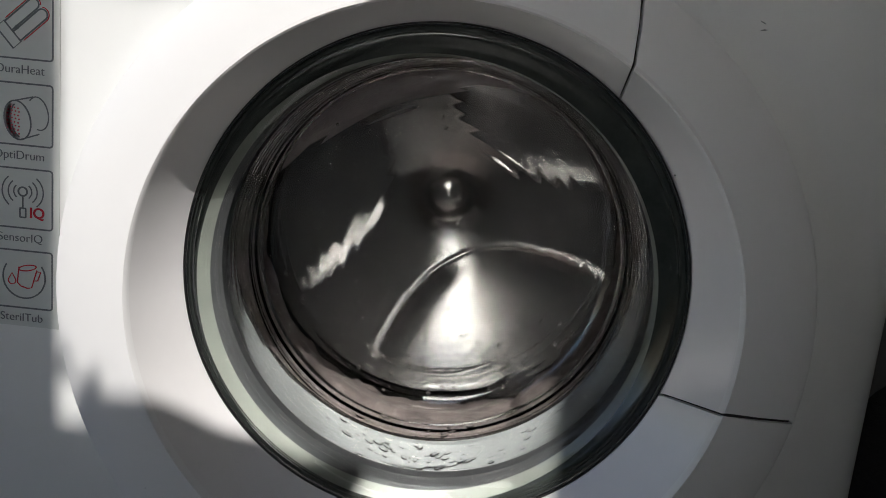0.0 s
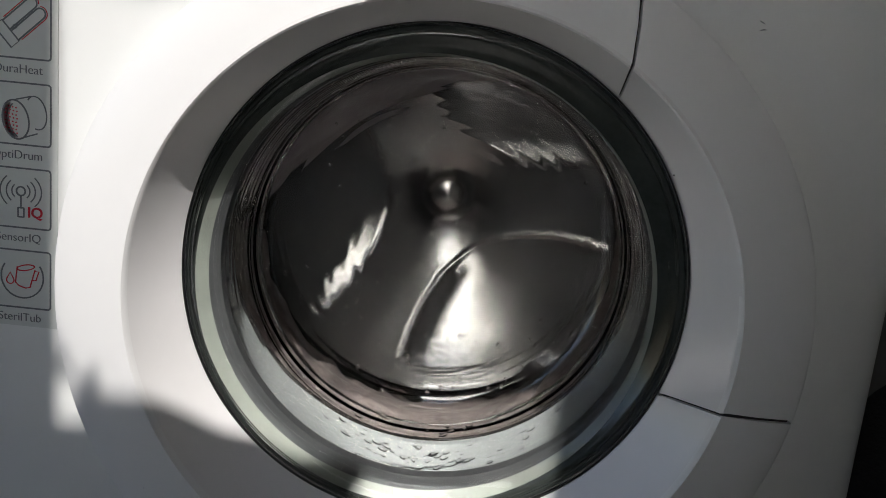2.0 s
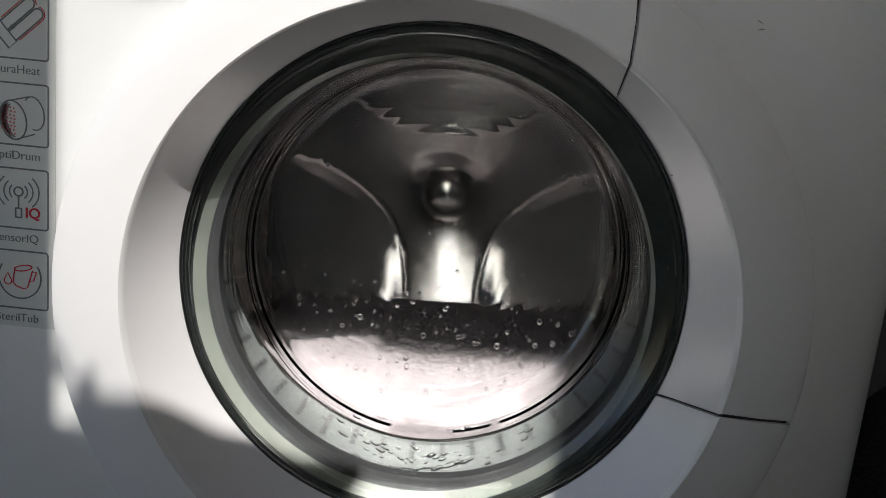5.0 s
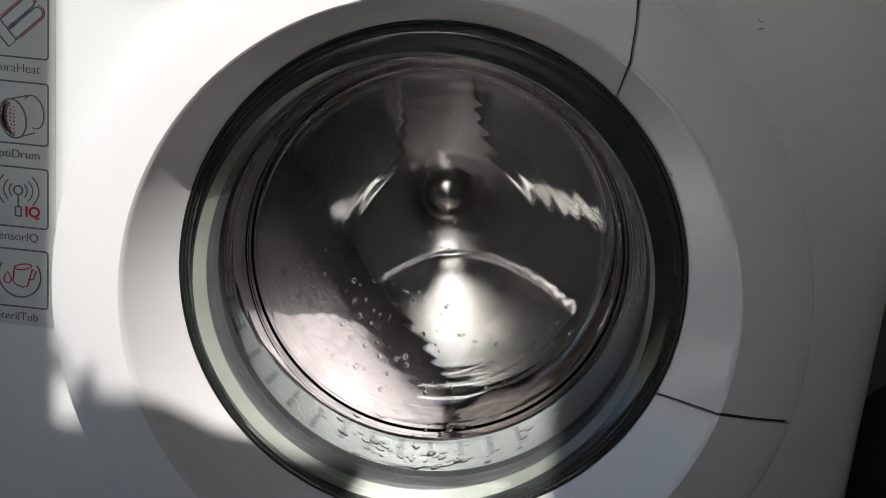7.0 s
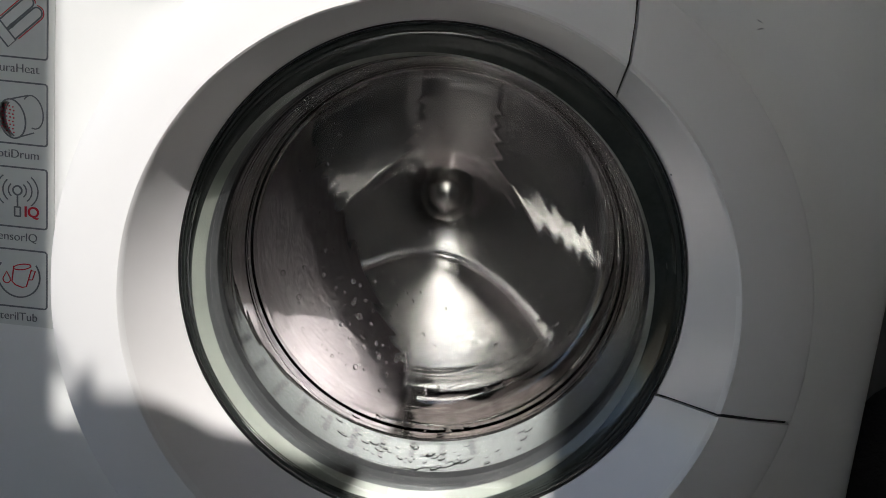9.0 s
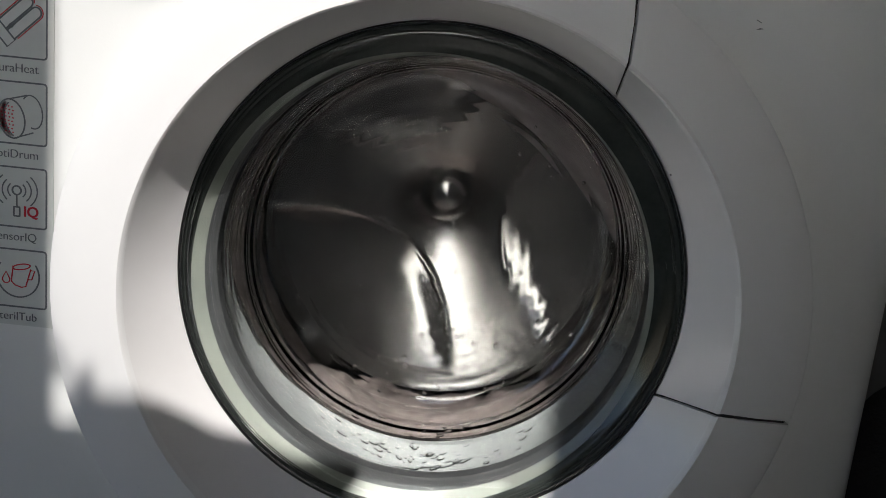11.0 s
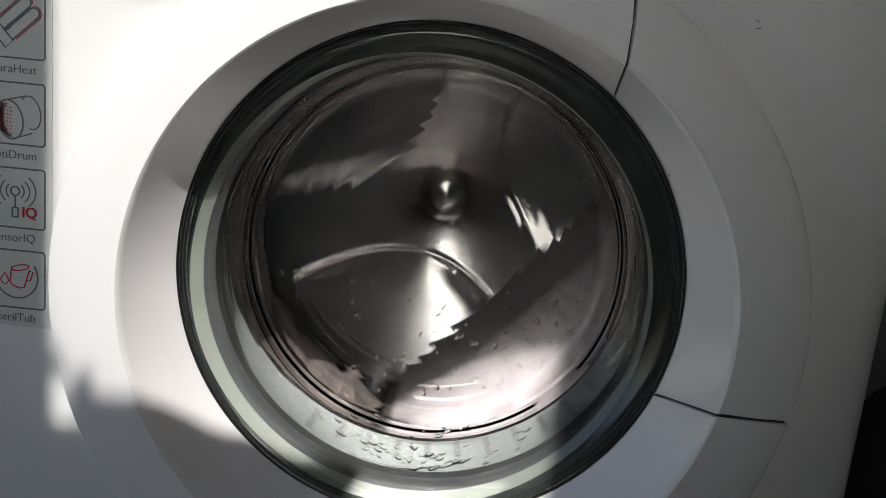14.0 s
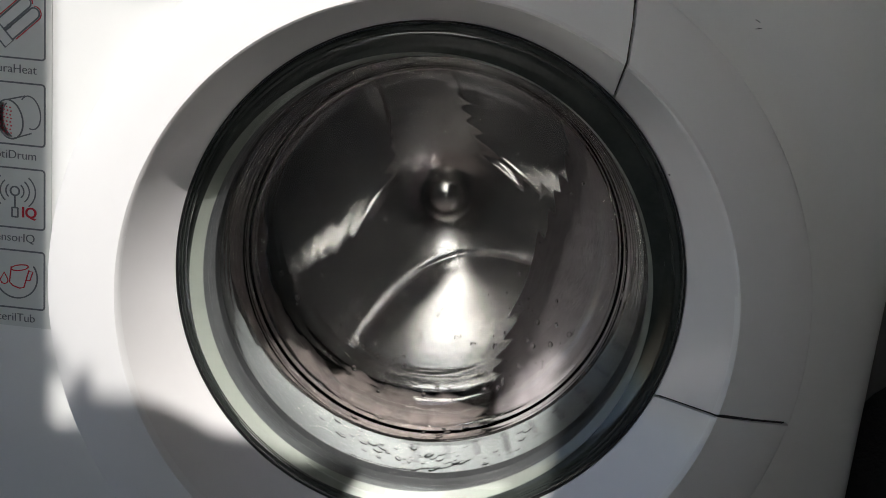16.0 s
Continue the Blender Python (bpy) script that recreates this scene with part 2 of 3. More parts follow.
    # planter on the sill
    pot = tagged(empty("flower_box", (-.162 - SX * 1.2, y0 + .02, wz0 + .014)), "clay flower box with a leafy plant on the window sill", "plant")
    pot.rotation_euler.y = radians(-3)
    bm = bmesh.new()
    box(bm, -.125, .125, -.065, -.001, -.022, .157, bevel=.004)
    part("box", bm, CLAY, pot)
    bm = bmesh.new()
    rnd = random.Random(4)

    def leaf(at, length, width, turn, tilt):
        m = Matrix.Translation(at) @ pose(0, 0, 0, tilt, 0, turn)
        pts = [(0, 0), (width * .8, length * .3), (width, length * .55), (0, length), (-width, length * .55), (-width * .8, length * .3)]
        vs = [bm.verts.new(m @ Vector((u, 0.002 * math.sin(v * 90), v))) for u, v in pts]
        bm.faces.new(vs)

    for k in range(26):
        x = -.122 + .244 * k / 25
        bmesh.ops.create_icosphere(bm, subdivisions=2, radius=.012, matrix=Matrix.Translation((x, -.012, .153 + .003 * math.sin(k * 1.1))) @ Matrix.Diagonal((1, 1, .8 + .12 * math.sin(k * 2.3), 1)))
    # two taller shoots
    for k in range(9):
        u = k / 8
        leaf((-.050 - .003 * u, 0.0, .136 + .026 * u), .016, .005, rnd.uniform(-40, 40), rnd.uniform(-35, 35))
    for k in range(9):
        u = k / 8
        leaf((-.056 - .024 * u, 0.0, .148 + .042 * u), .012, .0028, rnd.uniform(-40, 40), rnd.uniform(-20, 20))
    for k in range(7):
        leaf((-.080 + rnd.uniform(-.006, .006), 0, .190 + rnd.uniform(-.006, .004)), .014, .005, rnd.uniform(-50, 50), rnd.uniform(-60, 60))
    part("foliage", bm, LEAF, pot, smooth=False)


build_room()

# ---------------------------------------------------------------- washing machine
machine = tagged(empty("washing_machine"), "white front-loading washing machine with a round glass door, spinning", "washing machine")
RC = 0.480      # height of the glass centre
DC = 0.495      # height of the drum axis


def build_body():
    # front sheet with a round hole
    bm = bmesh.new()
    n = 144
    x0, x1, z0, z1 = -.325, .222, .02, .86
    inner, outer = [], []
    for k in range(n):
        w = 2 * math.pi * k / n
        c, s = math.cos(w), math.sin(w)
        inner.append(bm.verts.new((.215 * c, 0, .465 + .215 * s)))
        t = min((x1 if c > 0 else x0) / c if abs(c) > 1e-6 else 9, ((z1 - .465) if s > 0 else (z0 - .465)) / s if abs(s) > 1e-6 else 9)
        outer.append(bm.verts.new((t * c, 0, .465 + t * s)))
    deep = [bm.verts.new((v.co.x, .012, v.co.z)) for v in inner]
    for k in range(n):
        q = (k + 1) % n
        bm.faces.new((inner[k], inner[q], outer[q], outer[k]))
        bm.faces.new((inner[q], inner[k], deep[k], deep[q]))
    part("front_panel", bm, ENAMEL, machine, "white enamelled front sheet")
    # rounded side edge and the side
    for nm, sx, edge in (("side_panel", 1, x1), ("side_panel", -1, x0)):
        bm = bmesh.new()
        prof = [(edge, 0.0)]
        for k in range(1, 25):
            w = radians(90 * k / 24)
            prof.append((edge + sx * (.097 if sx > 0 else .012) * math.sin(w), .030 - .030 * math.cos(w)))
        prof.append((edge + sx * (.097 if sx > 0 else .012), .58))
        for (xa, ya), (xb, yb) in zip(prof, prof[1:]):
            bm.faces.new([bm.verts.new(p) for p in ((xa, ya, z0), (xb, yb, z0), (xb, yb, z1), (xa, ya, z1))])
        bmesh.ops.remove_doubles(bm, verts=bm.verts, dist=1e-5)
        part(nm, bm, ENAMEL, machine, sharp=60)
    bm = bmesh.new()
    box(bm, x0 - .01, x1 + .095, .005, .60, z1 - .002, z1 + .02, bevel=.004)
    part("top_panel", bm, ENAMEL, machine)
    bm = bmesh.new()
    box(bm, x0, x1 + .097, .575, .582, z0, z1)
    part("rear_panel", bm, ENAMEL, machine)
    bm = bmesh.new()
    box(bm, x0, x1 + .09, .035, .575, z0, z0 + .01)
    part("base_plate", bm, DARK, machine)
    for x in (-.28, .25):
        for y in (.06, .52):
            bm = bmesh.new()
            bmesh.ops.create_cone(bm, cap_ends=True, segments=20, radius1=.022, radius2=.016, depth=.022, matrix=Matrix.Translation((x, y, .011)))
            part("foot", bm, DARK, machine)


build_body()

# ring profile: radius, y, centre height, start and end angle of the handle piece
RING = [
    (.2475, .000, .4580, -9.9, 64.2),
    (.2500, -.0195, .4580, -9.9, 64.2),
    (.2494, -.0222, .4580, -9.9, 64.2),
    (.2475, -.0234, .4581, -9.95, 64.0),
    (.2250, -.0280, .4597, -11.0, 61.0),
    (.2030, -.0312, .4613, -12.1, 57.9),
    (.2008, -.0315, .4614, -12.2, 57.8),
    (.1995, -.0305, .4616, -12.6, 57.5),
    (.1980, -.0280, .4625, -13.0, 57.2),
    (.1775, .0052, .4752, -19.9, 52.0),
    (.1758, .0077, .4759, -20.6, 51.5),
    (.1758, .0215, .4759, -20.6, 51.5),
]


def build_ring():
    gap = 0.32
    for nm, lab, swap in (("door_trim", "white plastic door ring with a sloped inner band", True), ("door_handle", "white plastic door handle set flush in the ring", False)):
        rings = []
        for r, y, cz, s, e in RING:
            a, b = (e + gap, s + 360 - gap) if swap else (s + gap, e - gap)
            rings.append((r, y, cz, a, b))
        steps = 200 if swap else 64
        outer = part(nm, loft(rings, steps, closed_profile=True), WHITE, machine, lab, sharp=30)
        # the sloped inner band has its own finish
        outer.data.materials.append(INNER)
        for f in outer.data.polygons:
            c = f.center
            rr = math.hypot(c.x, c.z - .47)
            if rr < .1975 and c.y < .0070:
                f.material_index = 1
    # what shows in the gaps
    under = [((r - .0015 if r > .24 else r + .002), y + .003, cz) for r, y, cz, s, e in RING[1:-1]]
    part("door_core", loft(under, 160), DARK, machine, "dark gap between the ring pieces")


build_ring()


# The glass, its frame and all behind it are enlarged a little about the camera's position, which sets them deeper in
# the ring with the same outline in view.
DEEP, CAM_POINT = 1.035, Vector((.0175, -.5075, .598))


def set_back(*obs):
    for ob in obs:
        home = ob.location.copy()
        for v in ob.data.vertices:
            v.co = CAM_POINT + DEEP * (home + v.co - CAM_POINT) - home


def build_door_inside():
    part("rim_seal", loft([(.1700, -.0075, RC), (.1698, -.0096, RC), (.1692, -.0098, RC), (.1688, -.0080, RC)], 160), DARK, machine, "thin black rim round the glass")
    part("rim_ring", loft([(.1688, -.0075, RC), (.1685, -.0088, RC), (.1678, -.0086, RC), (.1675, -.0060, RC)], 160), CHROME, machine, "thin bright rim line")
    # off-centre dark band: shade at top and right is built into its shape
    edge = [(.1675, -.0070, 0, 0), (.1670, -.0050, 0, 0), (.1658, -.0046, -.0006, -.001), (.1652, -.0030, -.0010, -.0018), (.1640, -.0026, -.0020, -.0032), (.1628, .0000, -.0034, -.0050), (.1610, .0016, -.0050, -.0070), (.1588, .0030, -.0062, -.0082)]
    part("glass_edge", loft_off(edge), EDGE_SHADE, machine, "stepped edge behind the glass, dark and off-centre in place of shade")
    funnel = [(.1588, .0030, -.0062, -.0082), (.1566, .0055, -.0052, -.0068), (.1540, .0085, -.0038, -.0048)]
    part("inner_frame", loft_off(funnel), FRAME, machine, "grey-green inner door frame behind the glass edge")
    # dark lip added to make the pale sunlit crescent narrower
    lip = [(.1540, .0085, -.0038, -.0048), (.1526, .0100, -.0022, -.0026), (.1504, .0130, 0, 0), (.1500, .0150, 0, 0), (.1500, .0210, 0, 0)]
    part("frame_lip", loft_off(lip), LIP, machine, "dark inner lip of the door frame")
    # grey rubber bellows
    prof = [(.1500, .0205), (.1600, .0215), (.1670, .0245), (.1700, .0280), (.1708, .0330), (.1706, .0380), (.1700, .0415), (.1692, .0440), (.1695, .0460), (.1730, .0480), (.2000, .0500)]
    part("gasket", loft([(r, y, RC + .004 * (y > .03)) for r, y in prof], 160), RUBBER, machine, "grey rubber door gasket", sharp=60)
    # tub behind it
    part("tub", loft([(.2150, .012, .465), (.262, .03, DC), (.262, .43, DC), (.02, .44, DC)], 96), DARK, machine, "dark tub behind the drum")
    # glass bowl
    front = [(.1640, -.0040), (.1570, .0010), (.1532, .0048), (.1516, .0066), (.1510, .0084), (.1512, .0094), (.1510, .0104), (.1503, .0112),
             (.1488, .0240), (.1472, .0420), (.1458, .0640), (.1450, .0740), (.1451, .0752), (.1449, .0762), (.1443, .0768), (.1436, .0830), (.1437, .0842), (.1434, .0852),
             (.1426, .0860), (.1414, .0910), (.1388, .0965), (.1345, .1008), (.1280, .1035), (.1170, .1058), (.0900, .1095), (.0600, .1120), (.0300, .1132), (.0100, .1135)]
    back = []
    for i, (r, y) in enumerate(front):
        a, b = front[max(0, i - 1)], front[min(len(front) - 1, i + 1)]
        d = Vector((b[0] - a[0], b[1] - a[1])).normalized()
        back.append((r + d.y * .0055, y - d.x * .0055))
    back[-1] = (.0100, .1190)
    # shallow moulded rings on the bowl's end
    ripple = []
    for (ra, ya), (rb, yb) in zip(back[22:], back[23:]):
        for j in range(14):
            u = j / 14
            r = ra + (rb - ra) * u
            bump = sum(math.exp(-((r - c) / .0030) ** 2) for c in (.072, .086, .098, .108, .117))
            ripple.append((r, ya + (yb - ya) * u + .00026 * bump))
    back = back[:22] + ripple + back[-1:]
    # faint pressed waves along the bowl's side
    side = []
    for (ra, ya), (rb, yb) in zip(front[7:11], front[8:12]):
        for j in range(10):
            u = j / 10
            y = ya + (yb - ya) * u
            wave = sum(math.exp(-((y - c) / .0011) ** 2) for c in (.0205, .0290, .0345, .0480, .0560, .0660))
            side.append((ra + (rb - ra) * u - .00028 * wave, y))
    front = front[:7] + side + front[11:]
    prof = front + back[::-1]
    n = 180
    bm = bmesh.new()
    rows = []
    for r, y in prof:
        cz = RC + .03 * max(0, y)
        rows.append([bm.verts.new((r * math.cos(2 * math.pi * k / n), y, cz + r * math.sin(2 * math.pi * k / n))) for k in range(n)])
    split = len(front)
    loops = rows[:split], rows[split:]
    for rs in loops:
        for p, q in zip(rs, rs[1:]):
            for k in range(n):
                j = (k + 1) % n
                bm.faces.new((p[k], p[j], q[j], q[k]))
    for ring, y in ((rows[split - 1], .1135), (rows[split], .1190)):
        pole = bm.verts.new((0, y, RC + .03 * y))
        for k in range(n):
            bm.faces.new((ring[k], ring[(k + 1) % n], pole))
    for k in range(n):
        j = (k + 1) % n
        bm.faces.new((rows[0][k], rows[0][j], rows[-1][j], rows[-1][k]))
    g = part("glass_bowl", bm, GLASS, machine, "deep clear glass door bowl", sharp=50)
    g.visible_shadow = False
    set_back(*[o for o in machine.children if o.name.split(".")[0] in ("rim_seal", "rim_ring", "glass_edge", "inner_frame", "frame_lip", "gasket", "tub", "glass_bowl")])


build_door_inside()



# ---------------------------------------------------------------- sticker with the four pictograms
def stroke(bm, pts, width, y=-.0012, closed=False):
    """A flat printed line through points (x, z)."""
    pts = [Vector(p) for p in pts]
    n = len(pts)
    rows = []
    for i, p in enumerate(pts):
        a = pts[(i - 1) % n] if closed or i else p
        b = pts[(i + 1) % n] if closed or i < n - 1 else p
        d = (b - a).normalized()
        nrm = Vector((-d.y, d.x)) * width / 2
        rows.append([bm.verts.new((q.x, yy, q.y)) for q, yy in ((p - nrm, y), (p + nrm, y), (p + nrm, y + .0004), (p - nrm, y + .0004))])
    for i in range(n if closed else n - 1):
        a, b = rows[i], rows[(i + 1) % n]
        for k in range(4):
            bm.faces.new((a[k], a[(k + 1) % 4], b[(k + 1) % 4], b[k]))


def arc(cx, cz, rx, rz, a0, a1, n=28, tilt=0):
    c, s_ = math.cos(radians(tilt)), math.sin(radians(tilt))
    out = []
    for k in range(n + 1):
        w = radians(a0 + (a1 - a0) * k / n)
        u, v = rx * math.cos(w), rz * math.sin(w)
        out.append((cx + u * c - v * s_, cz + u * s_ + v * c))
    return out


def rounded(x0, x1, z0, z1, r=.002):
    return (arc(x1 - r, z1 - r, r, r, 90, 0, 4) + arc(x1 - r, z0 + r, r, r, 0, -90, 4) + arc(x0 + r, z0 + r, r, r, 270, 180, 4) + arc(x0 + r, z1 - r, r, r, 180, 90, 4))


def lettering(text, x, z, size, mat, parent, label, bold=0.0):
    cu = bpy.data.curves.new("lettering", "FONT")
    cu.body, cu.size, cu.align_x = text, size, "RIGHT"
    cu.extrude, cu.offset = .0002, bold
    tmp = bpy.data.objects.new("lettering", cu)
    me = bpy.data.meshes.new_from_object(tmp)
    bpy.data.objects.remove(tmp)
    ob = new("lettering", me)
    me.materials.append(mat)
    ob.matrix_basis = pose(x, -.0011, z, 90, 0, 0)
    ob.parent = parent
    tagged(ob, label=label)
    return ob


def build_sticker():
    bm = bmesh.new()
    box(bm, -.322, -.2590, -.0009, .0002, .4180, .7300, bevel=.0003)
    st = part("sticker", bm, STICKER, machine, "grey film strip with four printed pictograms", smooth=False)
    words = ("DuraHeat", "OptiDrum", "SensorIQ", "SterilTub")
    for i, word in enumerate(words):
        top = .6420 - .0566 * i
        x1, x0, z0 = -.2637, -.3045, top - .0407
        cx, cz = (x0 + x1) / 2, (top + z0) / 2
        bm = bmesh.new()
        stroke(bm, rounded(x0, x1, z0, top), .0011, closed=True)
        part("box_outline", bm, INK, st, smooth=False)
        lettering(word, -.2690 - .0012 * (i > 1), z0 - .0096, .0082, INK, st, "dark grey printed word", -.00008)
        ink, red = bmesh.new(), bmesh.new()
        if i == 0:      # heating element
            u = Vector((math.cos(radians(42)), math.sin(radians(42))))
            v = Vector((-u.y, u.x))

            def at(a, b):
                p = Vector((-.2905, .6185)) + u * a + v * b
                return (p.x, p.y)

            for off, l, w in ((.0042, .0225, .0036), (-.0042, .0225, .0036)):
                stroke(ink, [at(0, off - w)] + [at(l + w * math.cos(radians(a)), off + w * math.sin(radians(a))) for a in range(-90, 91, 15)] + [at(0, off + w)], .0010)
            stroke(ink, [at(.004 + .0011 * math.cos(radians(a)), .0011 * math.sin(radians(a))) for a in range(0, 360, 30)], .0009, closed=True)
            stroke(ink, [at(-.007, -.0085), at(0, -.0085), at(0, .0085), at(-.007, .0085)], .0010, closed=True)
            stroke(red, [at(.002, -.0090)] + [at(.0225 + .0048 * math.cos(radians(a)), -.0042 + .0048 * math.sin(radians(a))) for a in range(-90, 60, 15)], .0006)
            stroke(red, [at(.002, .0090)] + [at(.0225 + .0048 * math.cos(radians(a)), .0042 + .0048 * math.sin(radians(a))) for a in range(90, -60, -15)], .0006)
        elif i == 1:    # drum
            stroke(ink, arc(-.2875, .5610, .0088, .0130, 0, 360, 40, 12)[:-1], .0010, closed=True)
            stroke(ink, arc(-.2835, .5610, .0085, .0128, 115, 235, 20, 12), .0008)
            stroke(ink, arc(-.2735, .5665, .0068, .0110, -115, 125, 30, 12), .0008)
            stroke(ink, [(-.2892, .5738), (-.2768, .5772)], .0009)
            stroke(ink, [(-.2852, .5484), (-.2725, .5530)], .0009)
            pk = bmesh.new()
            pts = arc(-.2876, .5610, .0078, .0118, 100, 270, 20, 12) + arc(-.2838, .5605, .0080, .0120, 240, 118, 16, 12)
            pk.faces.new([pk.verts.new((x, -.00105, z)) for x, z in pts])
            bmesh.ops.solidify(pk, geom=pk.faces[:], thickness=.0001)
            part("pictogram_fill", pk, PINK, st, "pink dotted drum opening", smooth=False)
            for a in range(8):
                for b in range(4):
                    x = -.2942 + .0024 * b + .0006 * (a % 2)
                    z = .5700 - .0024 * a - .0004 * b
                    d = arc(x, z, .00034, .00034, 0, 360, 6)[:-1]
                    if (x + .2876) ** 2 / .0078 ** 2 + (z - .5610) ** 2 / .0115 ** 2 < .95:
                        stroke(red, d, .0005, y=-.0014, closed=True)
        elif i == 2:    # sensor
            stroke(ink, arc(-.2842, .5132, .0030, .0030, 0, 350, 24), .0011, closed=True)
            stroke(ink, [(-.2842, .5100), (-.2842, .5018)], .0010)
            stroke(ink, rounded(-.2862, -.2822, .4955, .5018, .0003), .0010, closed=True)
            for r in (.0062, .0100, .0142):
                stroke(ink, arc(-.2842, .5132, r, r * .92, -48, 48, 16), .0008)
                stroke(ink, arc(-.2842, .5132, r, r * .92, 132, 228, 16), .0008)
            lettering("IQ", -.2690, .4958, .0100, RED, st, "red printed letters", .0002)
        else:           # tub with a drop
            stroke(ink, arc(-.2835, .4535, .0148, .0150, 145, 395, 44), .0010)
            u = Vector((math.cos(radians(-16)), math.sin(radians(-16))))
            v = Vector((-u.y, u.x))

            def at(a, b):
                p = Vector((-.2818, .4540)) + u * a + v * b
                return (p.x, p.y)

            stroke(red, arc(*at(-.001, .0062), .0062, .0019, 0, 350, 26, 12), .0008, closed=True)
            stroke(red, [at(-.0068, .0050), at(-.0050, -.0062), at(-.002, -.0078), at(.0030, -.0078), at(.0056, -.0062), at(.0056, .0070)], .0008)
            stroke(red, [at(.0056, .0060), at(.0085, .0066), at(.0082, .0000), at(.0056, -.0010)], .0008)
            stroke(red, [(-.2920, .4560)] + arc(-.2920, .4505, .0026, .0026, 25, -205, 16), .0007, closed=True)
        if len(ink.verts):
            part("pictogram", ink, INK, st, "dark grey printed pictogram", smooth=False)
        if len(red.verts):
            part("pictogram_accent", red, DOTS if i == 1 else RED, st, "red printed line", smooth=False)


build_sticker()


# ---------------------------------------------------------------- drops on the glass
def bowl_back(r):
    """y of the drum side of the bowl's end at radius r."""
    return float(np.interp(r, [0, .03, .06, .09, .117, .128, .136, .142], [.1190, .1187, .1175, .1150, .1112, .1085, .1050, .1000]))


def build_drops():
    rnd = random.Random(11)
    bm = bmesh.new()
    ico = bmesh.new()
    bmesh.ops.create_icosphere(ico, subdivisions=2, radius=1)
    base = [v.co.copy() for v in ico.verts]
    faces = [[v.index for v in f.verts] for f in ico.faces]
    ico.free()

    def drop(p, nrm, size, long=1.0):
        q = Vector(nrm).to_track_quat("Z", "Y").to_matrix()
        vs = [bm.verts.new(Vector(p) + q @ Vector((c.x * size * rnd.uniform(.96, 1.04), c.y * size * long, c.z * size * .55))) for c in base]
        for f in faces:
            bm.faces.new([vs[i] for i in f])

    n = 0
    while n < 230:
        x, z = rnd.uniform(-.13, .13), rnd.uniform(-.13, .11)
        r = math.hypot(x, z)
        keep = .9 if z < -.03 else .22
        if r > .133 or rnd.random() > keep:
            continue
        size = min(.0022, .00065 + .0005 * rnd.expovariate(1.0))
        drop((x, bowl_back(r) + size * .35 + .0003, RC + .003 + z), (x * 1.5, 1, z * 1.5 + .01), size, rnd.uniform(1, 1.35))
        n += 1
    # the wet sole of the bowl
    for k in range(110):
        w = radians(-90 + rnd.gauss(0, 16))
        u = rnd.random()
        y, r = .02 + .072 * u, .1495 - .0070 * u + .0052
        size = min(.0030, .0007 + .0008 * rnd.expovariate(1.0))
        c, s_ = math.cos(w), math.sin(w)
        drop((r * c, y, RC + .002 + r * s_), (c, .1, s_), size, rnd.uniform(1, 2.2))
    # a run of water along the sole
    for k in range(60):
        u = k / 59
        w = radians(-95 + 17 * u + 1.2 * math.sin(u * 9))
        y, r = .024 + .010 * u ** 2 + .001 * math.sin(u * 14), .1545 - .001 * u
        drop((r * math.cos(w), y, RC + .002 + r * math.sin(w)), (math.cos(w), .1, math.sin(w)), .0009 if k < 59 else .0028, 1.3)
    ob = part("water_drops", bm, WATER, None, sharp=180)
    ob.visible_shadow = False
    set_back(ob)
    tagged(ob, "clear water drops clinging to the door glass", "water drops", kind="stuff")


build_drops()


def build_dust():
    rnd = random.Random(23)
    bm = bmesh.new()
    for k in range(420):
        w, r = rnd.uniform(0, 2 * math.pi), .131 * math.sqrt(rnd.random())
        x, z = r * math.cos(w), r * math.sin(w)
        y = float(np.interp(r, [.01, .03, .06, .09, .115, .124, .130, .134], [.1135, .1132, .1120, .1095, .1058, .1035, .1008, .0965])) - .0002
        size = rnd.uniform(.00010, .00026)
        bmesh.ops.create_cube(bm, size=size, matrix=Matrix.Translation((x, y, RC + .0033 + z)) @ pose(0, 0, 0, rnd.uniform(0, 90), rnd.uniform(0, 90), 0))
    # fine scratches round the middle
    for k in range(60):
        x, z = rnd.gauss(.01, .045), rnd.gauss(.03, .045)
        if math.hypot(x, z) > .11:
            continue
        y = float(np.interp(math.hypot(x, z), [.01, .03, .06, .09, .115], [.1135, .1132, .1120, .1095, .1058])) - .0002
        bmesh.ops.create_cube(bm, size=1, matrix=Matrix.Translation((x, y, RC + .0033 + z)) @ pose(0, 0, 0, 0, rnd.uniform(0, 180), 0) @ Matrix.Diagonal((rnd.uniform(.002, .010), .00004, .00006, 1)))
    ob = part("dust_specks", bm, DUST, None, smooth=False)
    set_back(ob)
    tagged(ob, "pale dust specks and fine scratches on the door glass", "dust", kind="stuff")


build_dust()


def build_specks():
    bm = bmesh.new()
    for x, y, z, a, b in ((.1517, .0050, .5674, .0010, .0007), (-.184, -.0262, .3202, .0010, .0008)):
        bmesh.ops.create_icosphere(bm, subdivisions=1, radius=1, matrix=Matrix.Translation((x, y, z)) @ Matrix.Diagonal((a, .0008, b, 1)))
    for x, z, l, t in ((.1905, .6683, .0035, 25), (.1912, .6636, .0030, -8), (.1925, .6640, .0024, 4)):
        bmesh.ops.create_cube(bm, size=1, matrix=Matrix.Translation((x, -.0003, z)) @ pose(0, 0, 0, 0, t, 0) @ Matrix.Diagonal((l, .0004, .0004, 1)))
    tagged(part("specks", bm, INK, None, smooth=False), "dark dirt specks and small scratches on the white front", "dirt", kind="stuff")


build_specks()


